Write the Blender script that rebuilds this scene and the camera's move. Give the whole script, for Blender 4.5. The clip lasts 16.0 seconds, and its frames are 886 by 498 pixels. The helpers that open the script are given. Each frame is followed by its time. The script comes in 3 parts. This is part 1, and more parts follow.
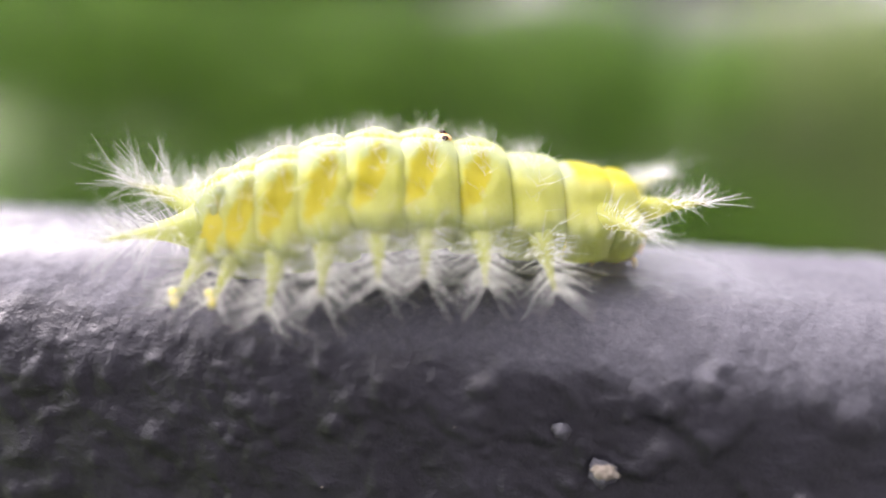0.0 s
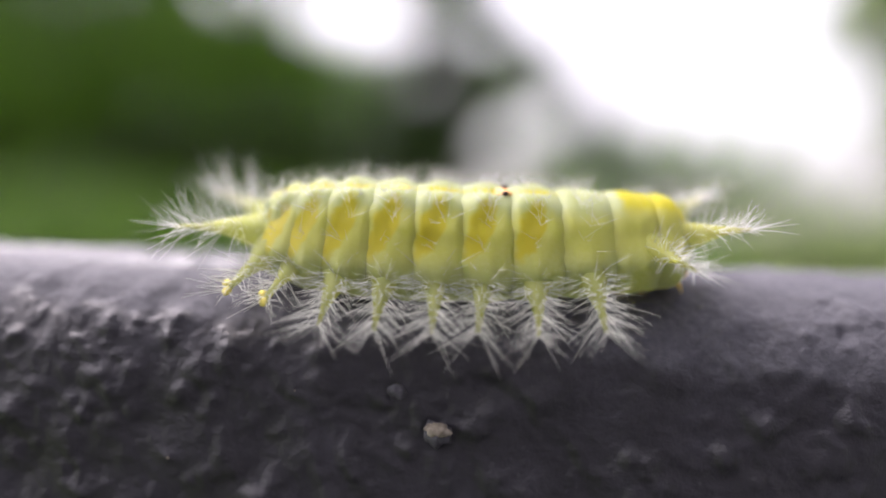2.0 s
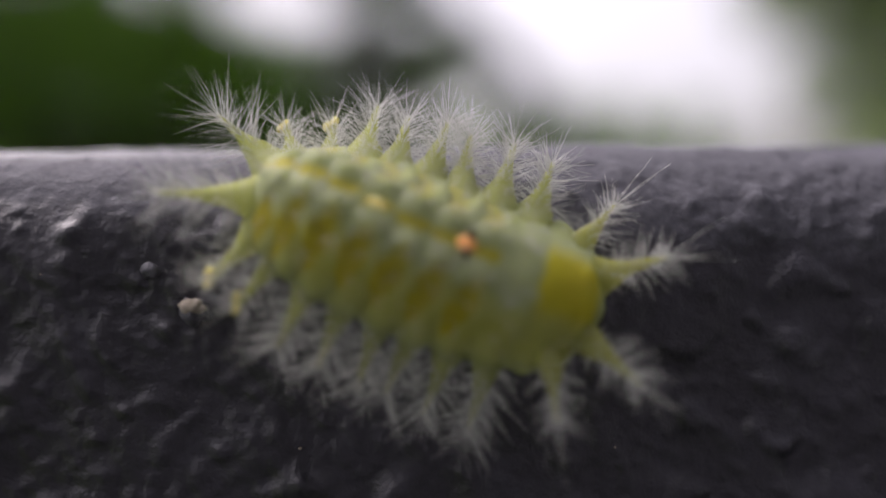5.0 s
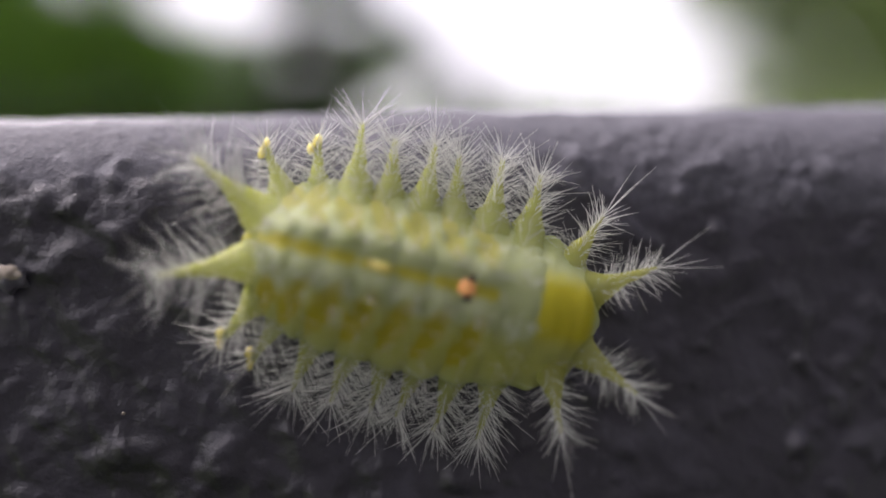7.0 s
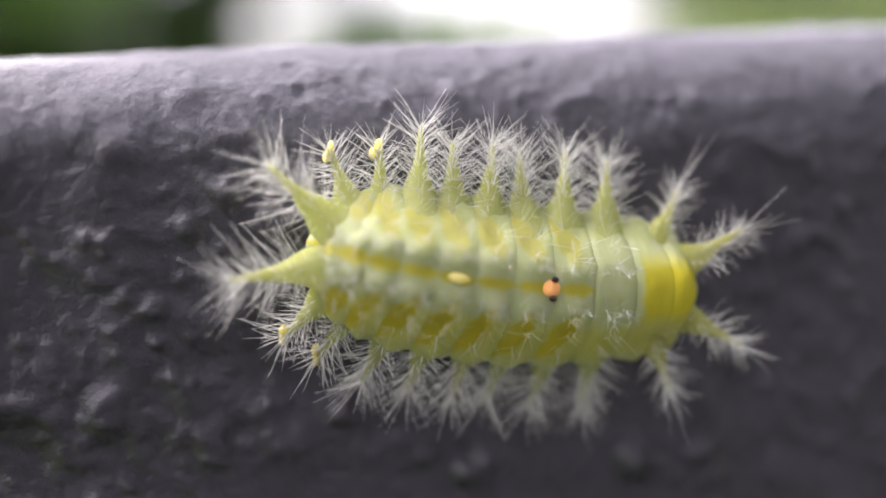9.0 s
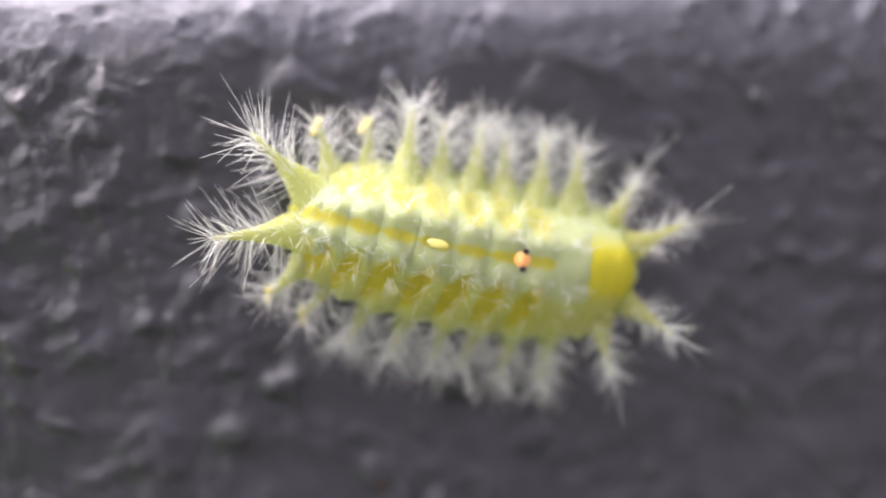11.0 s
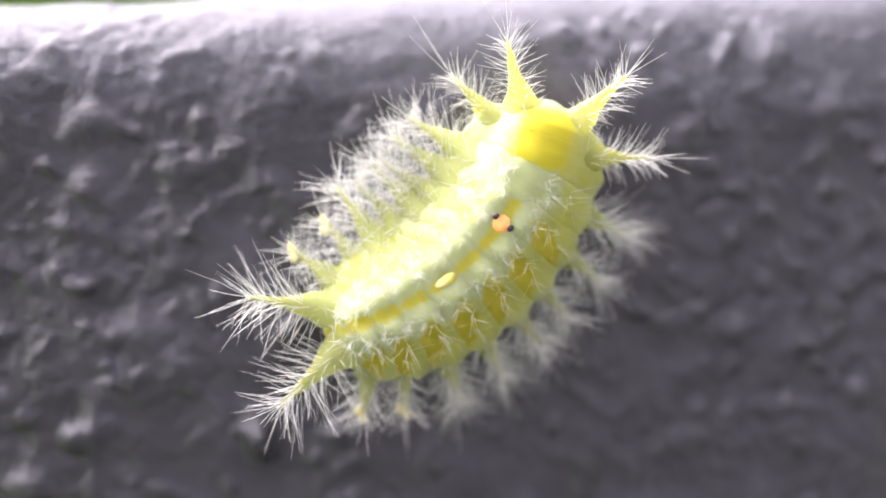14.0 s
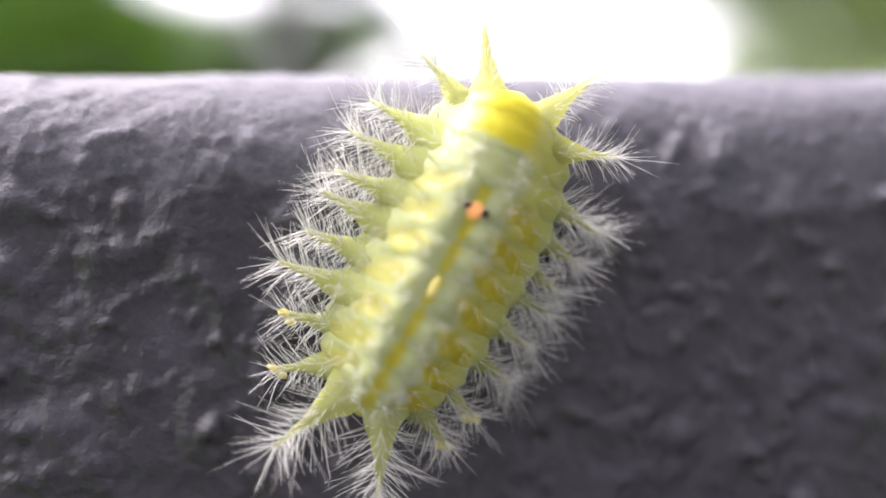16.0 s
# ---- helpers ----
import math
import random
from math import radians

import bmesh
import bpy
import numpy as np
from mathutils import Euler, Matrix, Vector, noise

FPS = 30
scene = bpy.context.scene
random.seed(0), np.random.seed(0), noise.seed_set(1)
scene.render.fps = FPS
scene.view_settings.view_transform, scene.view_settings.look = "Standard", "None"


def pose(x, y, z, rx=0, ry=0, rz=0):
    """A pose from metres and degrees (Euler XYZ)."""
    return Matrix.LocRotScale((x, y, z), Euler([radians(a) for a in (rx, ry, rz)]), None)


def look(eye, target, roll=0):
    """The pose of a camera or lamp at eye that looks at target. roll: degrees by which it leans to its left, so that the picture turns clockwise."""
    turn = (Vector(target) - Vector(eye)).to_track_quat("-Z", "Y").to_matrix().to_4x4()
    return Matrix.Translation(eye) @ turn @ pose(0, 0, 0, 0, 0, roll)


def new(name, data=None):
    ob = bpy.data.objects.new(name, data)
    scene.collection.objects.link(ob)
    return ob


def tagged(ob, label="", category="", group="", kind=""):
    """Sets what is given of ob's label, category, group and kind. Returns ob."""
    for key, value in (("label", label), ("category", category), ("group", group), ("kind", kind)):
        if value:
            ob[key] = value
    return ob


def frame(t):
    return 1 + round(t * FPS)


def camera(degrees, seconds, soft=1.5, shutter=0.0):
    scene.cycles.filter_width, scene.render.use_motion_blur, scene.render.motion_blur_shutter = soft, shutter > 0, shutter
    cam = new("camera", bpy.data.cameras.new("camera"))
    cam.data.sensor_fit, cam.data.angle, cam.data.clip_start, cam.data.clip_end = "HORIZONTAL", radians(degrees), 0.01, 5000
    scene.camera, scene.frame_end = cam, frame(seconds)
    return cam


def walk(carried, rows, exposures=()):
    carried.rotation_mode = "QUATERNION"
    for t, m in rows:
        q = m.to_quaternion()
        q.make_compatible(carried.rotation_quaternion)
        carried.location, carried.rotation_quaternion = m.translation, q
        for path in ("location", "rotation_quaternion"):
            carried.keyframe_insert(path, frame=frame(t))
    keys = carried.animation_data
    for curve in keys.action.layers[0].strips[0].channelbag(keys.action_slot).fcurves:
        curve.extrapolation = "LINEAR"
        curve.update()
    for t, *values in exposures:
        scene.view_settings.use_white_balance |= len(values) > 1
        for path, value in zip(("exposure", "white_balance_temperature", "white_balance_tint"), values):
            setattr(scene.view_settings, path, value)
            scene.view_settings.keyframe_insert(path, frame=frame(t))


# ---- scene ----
MM = 0.001
LENS = 55.0

# ---- camera: seconds, eye in millimetres, yaw to the left, pitch up, roll in degrees ----
PATH = [
    (0, -21.37, -34.90, 11.07, 1.89, -14.73, 2.95),
    (0.2, -20.71, -35.97, 9.06, 1.57, -11.38, 2.64),
    (0.5, -17.95, -38.89, 7.57, 2.49, -5.01, 2.25),
    (1, -15.52, -39.35, 3.31, 2.07, -2.91, 2.70),
    (1.5, -14.34, -39.25, 3.14, 1.72, -2.12, 2.40),
    (2, -13.85, -39.88, 1.01, 1.49, -0.51, 2.04),
    (2.5, -11.43, -39.66, -0.41, 1.45, 1.28, 1.54),
    (3, -10.05, -39.45, -1.63, 0.92, 1.95, 0.90),
    (3.5, -9.16, -39.33, -4.01, 0.71, 0.25, 0.47),
    (4, -5.39, -39.05, -4.17, -1.00, -1.02, -0.06),
    (4.2, -4.69, -38.49, -4.09, -0.39, -1.34, -0.14),
    (6.3, -6.21, -39.85, -7.36, -6.53, -1.49, -1.88),
    (6.5, -5.30, -39.31, -7.95, -6.08, -1.32, -1.78),
    (7, 0.39, -40.01, -6.09, -6.10, -1.78, -1.72),
    (7.5, 0.24, -40.38, -4.87, -7.07, -4.70, -2.67),
    (8, 0.00, -40.33, -4.27, -9.33, -7.31, -2.80),
    (8.5, 0.13, -40.12, -3.85, -11.03, -8.54, -3.07),
    (9, 1.62, -40.45, -4.58, -12.31, -8.34, -3.29),
    (9.5, 3.51, -42.04, -7.49, -10.51, -5.25, -4.03),
    (10, 6.63, -43.77, -7.58, -11.98, -5.85, -2.96),
    (10.2, 7.41, -44.43, -8.97, -11.87, -6.03, -3.14),
    (12.3, 25.63, -43.62, -11.24, 0.54, -7.53, -5.13),
    (12.5, 25.69, -43.57, -11.36, -0.03, -7.38, -5.09),
    (13, 25.86, -43.37, -11.66, -1.97, -7.19, -4.70),
    (13.5, 25.75, -43.32, -11.14, -3.76, -6.72, -4.05),
    (14, 25.96, -42.76, -9.85, -5.11, -5.51, -3.02),
    (14.5, 25.05, -41.63, -9.47, -6.56, -4.61, -1.82),
    (15, 25.05, -41.32, -8.88, -6.54, -4.50, -1.20),
    (15.5, 26.52, -41.31, -6.53, -6.56, -3.27, -0.95),
    (16, 28.11, -41.02, -6.99, -6.92, -3.30, -0.94),
]


def eye_pose(x, y, z, yaw, pitch, roll):
    a, b = radians(yaw), radians(pitch)
    eye = Vector((x, y, z)) * MM
    way = Vector((-math.sin(a) * math.cos(b), math.cos(a) * math.cos(b), math.sin(b)))
    return look(eye, eye + way, roll)


cam = camera(LENS, 16.0, 1.7)
cam.data.dof.use_dof = True
cam.data.dof.focus_distance = 39.0 * MM
cam.data.dof.aperture_fstop = 8.4
walk(cam, [(t, eye_pose(*r)) for t, *r in PATH],
     [(t, e + 0.42, 6550, 24) for t, e in ((0, 1.9), (0.5, 2.0), (1.5, 1.65), (3, 1.0), (4.2, 0.55), (6.3, 0.85), (8, 1.65), (9.5, 2.08), (10.2, 2.3),
                                    (12.3, 3.18), (13.5, 3.1), (14.5, 2.72), (15.5, 2.4), (16, 2.35))])

# ---- light: bright overcast sky with a broad soft sun ----
SUN_EL, SUN_AZ = radians(56), radians(-62)  # azimuth from +y towards +x
world = bpy.data.worlds.new("sky")
scene.world = world
world.use_nodes = True
wn = world.node_tree.nodes
wl = world.node_tree.links
sky = wn.new("ShaderNodeTexSky")
sky.sky_type = "NISHITA"
sky.sun_disc = False
sky.sun_elevation, sky.sun_rotation = SUN_EL, SUN_AZ
sky.air_density, sky.dust_density, sky.ozone_density = 1.0, 6.0, 1.0
hs = wn.new("ShaderNodeHueSaturation")
hs.inputs["Saturation"].default_value = 0.22
wl.new(sky.outputs[0], hs.inputs["Color"])
wl.new(hs.outputs[0], wn["Background"].inputs["Color"])
wn["Background"].inputs["Strength"].default_value = 0.15

sun = new("sun", bpy.data.lights.new("sun", "SUN"))
sun.data.energy, sun.data.angle, sun.data.color = 0.5, radians(40), (1.0, 0.97, 0.93)
sd = Vector((math.sin(SUN_AZ) * math.cos(SUN_EL), math.cos(SUN_AZ) * math.cos(SUN_EL), math.sin(SUN_EL)))
sun.matrix_world = look(sd * 5, (0, 0, 0))


# ---- materials ----
def material(name, rough=0.6, metal=0.0):
    m = bpy.data.materials.new(name)
    m.use_nodes = True
    b = m.node_tree.nodes["Principled BSDF"]
    b.inputs["Roughness"].default_value, b.inputs["Metallic"].default_value = rough, metal
    return m, m.node_tree.nodes, m.node_tree.links, b


def noise_of(nodes, links, scale, detail=4.0, rough=0.6, vec=None):
    n = nodes.new("ShaderNodeTexNoise")
    n.inputs["Scale"].default_value, n.inputs["Detail"].default_value, n.inputs["Roughness"].default_value = scale, detail, rough
    if vec is not None:
        links.new(vec, n.inputs["Vector"])
    return n.outputs["Fac"]


def ramp_of(nodes, links, fac, stops):
    r = nodes.new("ShaderNodeValToRGB")
    while len(r.color_ramp.elements) < len(stops):
        r.color_ramp.elements.new(0.5)
    for e, (p, c) in zip(r.color_ramp.elements, stops):
        e.position, e.color = p, (*c, 1)
    links.new(fac, r.inputs[0])
    return r.outputs[0]


def bump_of(nodes, links, height, strength, distance, base=None):
    b = nodes.new("ShaderNodeBump")
    b.inputs["Strength"].default_value, b.inputs["Distance"].default_value = strength, distance
    links.new(height, b.inputs["Height"])
    if base is not None:
        links.new(base, b.inputs["Normal"])
    return b.outputs["Normal"]


def maths(nodes, links, op, a, b=None):
    n = nodes.new("ShaderNodeMath")
    n.operation = op
    for k, v in enumerate((a, b)):
        if v is None:
            continue
        if isinstance(v, (int, float)):
            n.inputs[k].default_value = v
        else:
            links.new(v, n.inputs[k])
    return n.outputs[0]


def mixed(nodes, links, fac, a, b):
    n = nodes.new("ShaderNodeMix")
    n.data_type = "RGBA"
    links.new(fac, n.inputs[0])
    for k, v in ((6, a), (7, b)):
        if isinstance(v, tuple):
            n.inputs[k].default_value = (*v, 1)
        else:
            links.new(v, n.inputs[k])
    return n.outputs[2]


def paint_material():
    m, n, l, b = material("dark_weathered_paint", 0.4)
    co = n.new("ShaderNodeTexCoord").outputs["Object"]
    big = noise_of(n, l, 260, 5, 0.6, co)
    col = ramp_of(n, l, big, [(0.3, (0.012, 0.0117, 0.0165)), (0.55, (0.0195, 0.019, 0.0265)), (0.75, (0.033, 0.0325, 0.044))])
    fine = noise_of(n, l, 2600, 6, 0.7, co)
    col = mixed(n, l, ramp_of(n, l, fine, [(0.62, (0, 0, 0)), (0.8, (0.5, 0.5, 0.5))]), col, (0.1006, 0.1003, 0.1089))
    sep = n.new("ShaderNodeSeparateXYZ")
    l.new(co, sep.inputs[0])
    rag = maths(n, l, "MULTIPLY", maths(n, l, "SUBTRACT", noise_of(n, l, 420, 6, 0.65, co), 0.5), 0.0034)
    # a paler band stands for sky light on the crest, painted into the colour
    lit_crest = n.new("ShaderNodeMapRange")
    lit_crest.interpolation_type = "SMOOTHSTEP"
    lit_crest.inputs["From Min"].default_value, lit_crest.inputs["From Max"].default_value = -0.0052, -0.0040
    fall = maths(n, l, "MULTIPLY", sep.outputs[0], 0.06)  # the lit band widens along the ledge
    l.new(maths(n, l, "ADD", maths(n, l, "ADD", sep.outputs[2], rag), fall), lit_crest.inputs["Value"])
    col = mixed(n, l, maths(n, l, "MULTIPLY", lit_crest.outputs[0], 0.8), col, ramp_of(n, l, fine, [(0.3, (0.078, 0.078, 0.092)), (0.7, (0.125, 0.126, 0.143))]))
    l.new(col, b.inputs["Base Color"])
    rim = n.new("ShaderNodeMapRange")  # the very top is rubbed smooth in places
    rim.interpolation_type = "SMOOTHSTEP"
    rim.inputs["From Min"].default_value, rim.inputs["From Max"].default_value = -0.0011, -0.0002
    l.new(sep.outputs[2], rim.inputs["Value"])
    rubbed = maths(n, l, "MULTIPLY", rim.outputs[0], ramp_of(n, l, noise_of(n, l, 45, 2, 0.5, co), [(0.42, (0, 0, 0)), (0.55, (1, 1, 1))]))
    rough = mixed(n, l, lit_crest.outputs[0], ramp_of(n, l, big, [(0.3, (0.32,) * 3), (0.7, (0.48,) * 3)]), (0.74, 0.74, 0.74))
    l.new(mixed(n, l, rubbed, rough, (0.26, 0.26, 0.26)), b.inputs["Roughness"])
    gloss = mixed(n, l, lit_crest.outputs[0], (0.5, 0.5, 0.5), (0.16, 0.16, 0.16))
    l.new(mixed(n, l, rubbed, gloss, (0.5, 0.5, 0.5)), b.inputs["Specular IOR Level"])
    b.inputs["IOR"].default_value = 1.55
    mid = noise_of(n, l, 1500, 5, 0.6, co)
    nm = bump_of(n, l, mid, 0.6, 0.0003)
    l.new(bump_of(n, l, fine, 0.3, 0.00008, nm), b.inputs["Normal"])
    return m


def leaf_material(name, dark, light):
    m, n, l, b = material(name, 0.45)
    co = n.new("ShaderNodeTexCoord").outputs["Object"]
    ri = n.new("ShaderNodeNewGeometry").outputs["Random Per Island"]
    f = maths(n, l, "MULTIPLY", maths(n, l, "ADD", ri, noise_of(n, l, 3, 3, 0.5, co)), 0.5)
    l.new(ramp_of(n, l, f, [(0.25, dark), (0.75, light)]), b.inputs["Base Color"])
    return m


def bark_material():
    m, n, l, b = material("grey_bark", 0.85)
    co = n.new("ShaderNodeTexCoord").outputs["Object"]
    f = noise_of(n, l, 22, 6, 0.65, co)
    l.new(ramp_of(n, l, f, [(0.3, (0.10, 0.10, 0.11)), (0.7, (0.22, 0.22, 0.24))]), b.inputs["Base Color"])
    l.new(bump_of(n, l, f, 0.6, 0.01), b.inputs["Normal"])
    return m


def ground_material():
    m, n, l, b = material("grassy_soil", 0.9)
    co = n.new("ShaderNodeTexCoord").outputs["Object"]
    f = noise_of(n, l, 2.5, 7, 0.65, co)
    l.new(ramp_of(n, l, f, [(0.3, (0.035, 0.05, 0.015)), (0.6, (0.07, 0.11, 0.025)), (0.8, (0.12, 0.11, 0.06))]), b.inputs["Base Color"])
    l.new(bump_of(n, l, noise_of(n, l, 40, 4, 0.6, co), 0.7, 0.02), b.inputs["Normal"])
    return m


def see_through(m, amount, clear, tint=(1.0, 0.95, 0.35)):
    """Lets light through thin flesh: part of it passes scattered, part of it straight."""
    n, l = m.node_tree.nodes, m.node_tree.links
    b, out = n["Principled BSDF"], n["Material Output"]
    tr = n.new("ShaderNodeBsdfTranslucent")
    src = b.inputs["Base Color"].links[0].from_socket
    warm = n.new("ShaderNodeMix")
    warm.data_type, warm.blend_type = "RGBA", "MULTIPLY"
    warm.inputs[0].default_value = 1.0
    l.new(src, warm.inputs[6])
    warm.inputs[7].default_value = (*tint, 1)  # what passes through the flesh comes out yellower
    l.new(warm.outputs[2], tr.inputs["Color"])
    a = n.new("ShaderNodeMixShader")
    a.inputs[0].default_value = amount
    l.new(b.outputs[0], a.inputs[1])
    l.new(tr.outputs[0], a.inputs[2])
    c = n.new("ShaderNodeMixShader")
    c.inputs[0].default_value = clear
    l.new(a.outputs[0], c.inputs[1])
    l.new(n.new("ShaderNodeBsdfTransparent").outputs[0], c.inputs[2])
    l.new(c.outputs[0], out.inputs["Surface"])
    return m


def skin_material(name, midline=True, patches=True, shield=None):
    """Translucent yellow-green skin: a beaded yellow midline, a pale scalloped ridge each side, then a golden patch to each segment."""
    m, n, l, b = material(name, 0.5)
    co = n.new("ShaderNodeTexCoord").outputs["Object"]
    sep = n.new("ShaderNodeSeparateXYZ")
    l.new(co, sep.inputs[0])
    fine = noise_of(n, l, 4500, 4, 0.6, co)
    off = maths(n, l, "MULTIPLY", maths(n, l, "SUBTRACT", noise_of(n, l, 1300, 3, 0.6, co), 0.5), 0.0007)
    off2 = maths(n, l, "MULTIPLY", maths(n, l, "SUBTRACT", noise_of(n, l, 1100, 2, 0.6, sep.outputs[2]), 0.5), 0.0006)
    ay = maths(n, l, "ADD", maths(n, l, "ABSOLUTE", sep.outputs[1]), off)
    lean = maths(n, l, "ADD", sep.outputs[0], maths(n, l, "MULTIPLY", maths(n, l, "SUBTRACT", ay, 0.0015), 0.42))
    ax = maths(n, l, "ABSOLUTE", maths(n, l, "ADD", lean, off2))

    def below(v, edge, soft):
        up = n.new("ShaderNodeMapRange")
        up.interpolation_type = "SMOOTHSTEP"
        up.inputs["From Min"].default_value, up.inputs["From Max"].default_value = edge - soft, edge + soft
        up.inputs["To Min"].default_value, up.inputs["To Max"].default_value = 1.0, 0.0
        l.new(v, up.inputs["Value"])
        return up.outputs[0]

    base = ramp_of(n, l, fine, [(0.3, (0.45, 0.51, 0.21)), (0.7, (0.50, 0.56, 0.29))])
    # the pale ridge is wider between the segments than over their middles
    edge = maths(n, l, "SUBTRACT", ay, maths(n, l, "MULTIPLY", maths(n, l, "POWER", maths(n, l, "DIVIDE", ax, 0.00092), 2.0), 0.00045))
    col = mixed(n, l, maths(n, l, "MULTIPLY", below(edge, 0.00125 if patches else 0.0022, 0.0003), 0.85), base, (0.50, 0.565, 0.31))
    side = n.new("ShaderNodeMapRange")  # the shaded right flank's deeper yellow is put into the colour
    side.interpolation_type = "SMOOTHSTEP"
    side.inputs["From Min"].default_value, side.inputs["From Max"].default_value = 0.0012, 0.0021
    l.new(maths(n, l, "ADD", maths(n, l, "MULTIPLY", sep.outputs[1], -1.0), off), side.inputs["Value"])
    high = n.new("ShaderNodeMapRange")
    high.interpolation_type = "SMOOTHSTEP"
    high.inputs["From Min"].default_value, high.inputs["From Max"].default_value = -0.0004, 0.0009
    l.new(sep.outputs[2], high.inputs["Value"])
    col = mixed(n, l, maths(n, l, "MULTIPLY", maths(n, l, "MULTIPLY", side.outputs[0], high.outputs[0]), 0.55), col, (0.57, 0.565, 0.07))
    if patches:
        ey = maths(n, l, "DIVIDE", maths(n, l, "SUBTRACT", ay, 0.0023), 0.0013)
        ex = maths(n, l, "DIVIDE", ax, 0.00070)
        cell = maths(n, l, "ADD", maths(n, l, "POWER", ex, 2.0), maths(n, l, "POWER", maths(n, l, "ABSOLUTE", ey), 2.4))
        top = n.new("ShaderNodeMapRange")
        top.inputs["From Min"].default_value, top.inputs["From Max"].default_value = -0.0006, 0.0004
        l.new(sep.outputs[2], top.inputs["Value"])
        flank = n.new("ShaderNodeMapRange")  # patches fade on the left flank: its brighter light is put into the colour
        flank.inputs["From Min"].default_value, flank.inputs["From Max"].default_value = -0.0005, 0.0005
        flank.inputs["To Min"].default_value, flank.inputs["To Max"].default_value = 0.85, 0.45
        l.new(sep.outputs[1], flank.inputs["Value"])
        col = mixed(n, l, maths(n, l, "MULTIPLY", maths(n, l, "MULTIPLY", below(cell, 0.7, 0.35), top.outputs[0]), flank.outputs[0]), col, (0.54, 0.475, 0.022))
    if midline:
        bead = maths(n, l, "MULTIPLY", below(maths(n, l, "ABSOLUTE", sep.outputs[0]), 0.0006, 0.0003), 0.0002)
        mid = below(maths(n, l, "SUBTRACT", ay, bead), 0.0001, 0.00016)
        col = mixed(n, l, maths(n, l, "MULTIPLY", mid, 0.8), col, (0.60, 0.54, 0.02))
    if shield:
        xx = maths(n, l, "ADD", sep.outputs[0], off)
        sx = maths(n, l, "MULTIPLY", below(xx, shield[1], 0.00025), maths(n, l, "SUBTRACT", 1.0, below(xx, shield[0], 0.0002)))
        sy = below(ay, 0.0015, 0.0007)
        col = mixed(n, l, maths(n, l, "MULTIPLY", maths(n, l, "MULTIPLY", sx, sy), 0.92), col, (0.62, 0.57, 0.015))
    l.new(col, b.inputs["Base Color"])
    b.inputs["Specular IOR Level"].default_value = 0.25
    b.inputs["Subsurface Weight"].default_value = 0.8
    b.inputs["Subsurface Radius"].default_value = (1.0, 1.0, 0.7)
    b.inputs["Subsurface Scale"].default_value = 0.0008
    l.new(bump_of(n, l, fine, 0.2, 0.00006), b.inputs["Normal"])
    return see_through(m, 0.5, 0.0, (1.0, 0.98, 0.72))


def plain_skin(name, low, high, rough=0.5, sss=0.85):
    m, n, l, b = material(name, rough)
    co = n.new("ShaderNodeTexCoord").outputs["Object"]
    f = noise_of(n, l, 1800, 4, 0.6, co)
    l.new(ramp_of(n, l, f, [(0.3, low), (0.7, high)]), b.inputs["Base Color"])
    b.inputs["Subsurface Weight"].default_value = sss
    b.inputs["Subsurface Radius"].default_value = (1.0, 1.0, 0.6)
    b.inputs["Subsurface Scale"].default_value = 0.0009
    b.inputs["Specular IOR Level"].default_value = 0.3
    l.new(bump_of(n, l, f, 0.3, 0.00006), b.inputs["Normal"])
    return m


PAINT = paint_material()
LEAF_DARK = leaf_material("dark_leaf", (0.012, 0.028, 0.005), (0.055, 0.105, 0.012))
LEAF_MID = leaf_material("green_leaf", (0.06, 0.14, 0.009), (0.17, 0.33, 0.025))
LEAF_LIGHT = leaf_material("light_leaf", (0.10, 0.17, 0.03), (0.28, 0.36, 0.12))
BARK = bark_material()
GROUND = ground_material()
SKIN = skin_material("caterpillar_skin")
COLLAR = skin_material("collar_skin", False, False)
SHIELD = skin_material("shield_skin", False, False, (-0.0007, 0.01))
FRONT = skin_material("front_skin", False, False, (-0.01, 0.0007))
SPINE = see_through(plain_skin("spine_skin", (0.52, 0.57, 0.20), (0.59, 0.64, 0.31), 0.5, 0.6), 0.55, 0.3, (1.0, 0.98, 0.55))
HORN = see_through(plain_skin("yellow_horn_skin", (0.53, 0.56, 0.15), (0.59, 0.62, 0.25), 0.5, 0.6), 0.55, 0.42, (1.0, 0.97, 0.5))
KNOB = plain_skin("knob_skin", (0.55, 0.49, 0.12), (0.64, 0.56, 0.2))
ORANGE = plain_skin("orange_spot_skin", (0.88, 0.36, 0.10), (0.92, 0.50, 0.20), 0.5, 0.3)
CREAM = plain_skin("cream_spot_skin", (0.85, 0.68, 0.15), (0.90, 0.75, 0.25))
BLACK = plain_skin("black_dot_skin", (0.02, 0.008, 0.006), (0.04, 0.015, 0.01), 0.5, 0.0)
BRISTLE = plain_skin("white_bristle", (0.58, 0.60, 0.55), (0.72, 0.735, 0.69), 0.4, 0.0)
HEAD = plain_skin("orange_head_skin", (0.60, 0.32, 0.03), (0.72, 0.46, 0.06))
RUST = plain_skin("rust_brown", (0.05, 0.02, 0.012), (0.10, 0.045, 0.025), 0.8, 0.0)
GRIT = plain_skin("pale_grit", (0.20, 0.17, 0.13), (0.42, 0.38, 0.32), 0.7, 0.0)


# ---- mesh helpers ----
def mesh_of(name, verts, faces, mat, smooth=True):
    me = bpy.data.meshes.new(name)
    me.from_pydata([tuple(v) for v in verts], [], faces)
    me.materials.append(mat)
    if smooth:
        me.polygons.foreach_set("use_smooth", [True] * len(me.polygons))
    me.update()
    return me


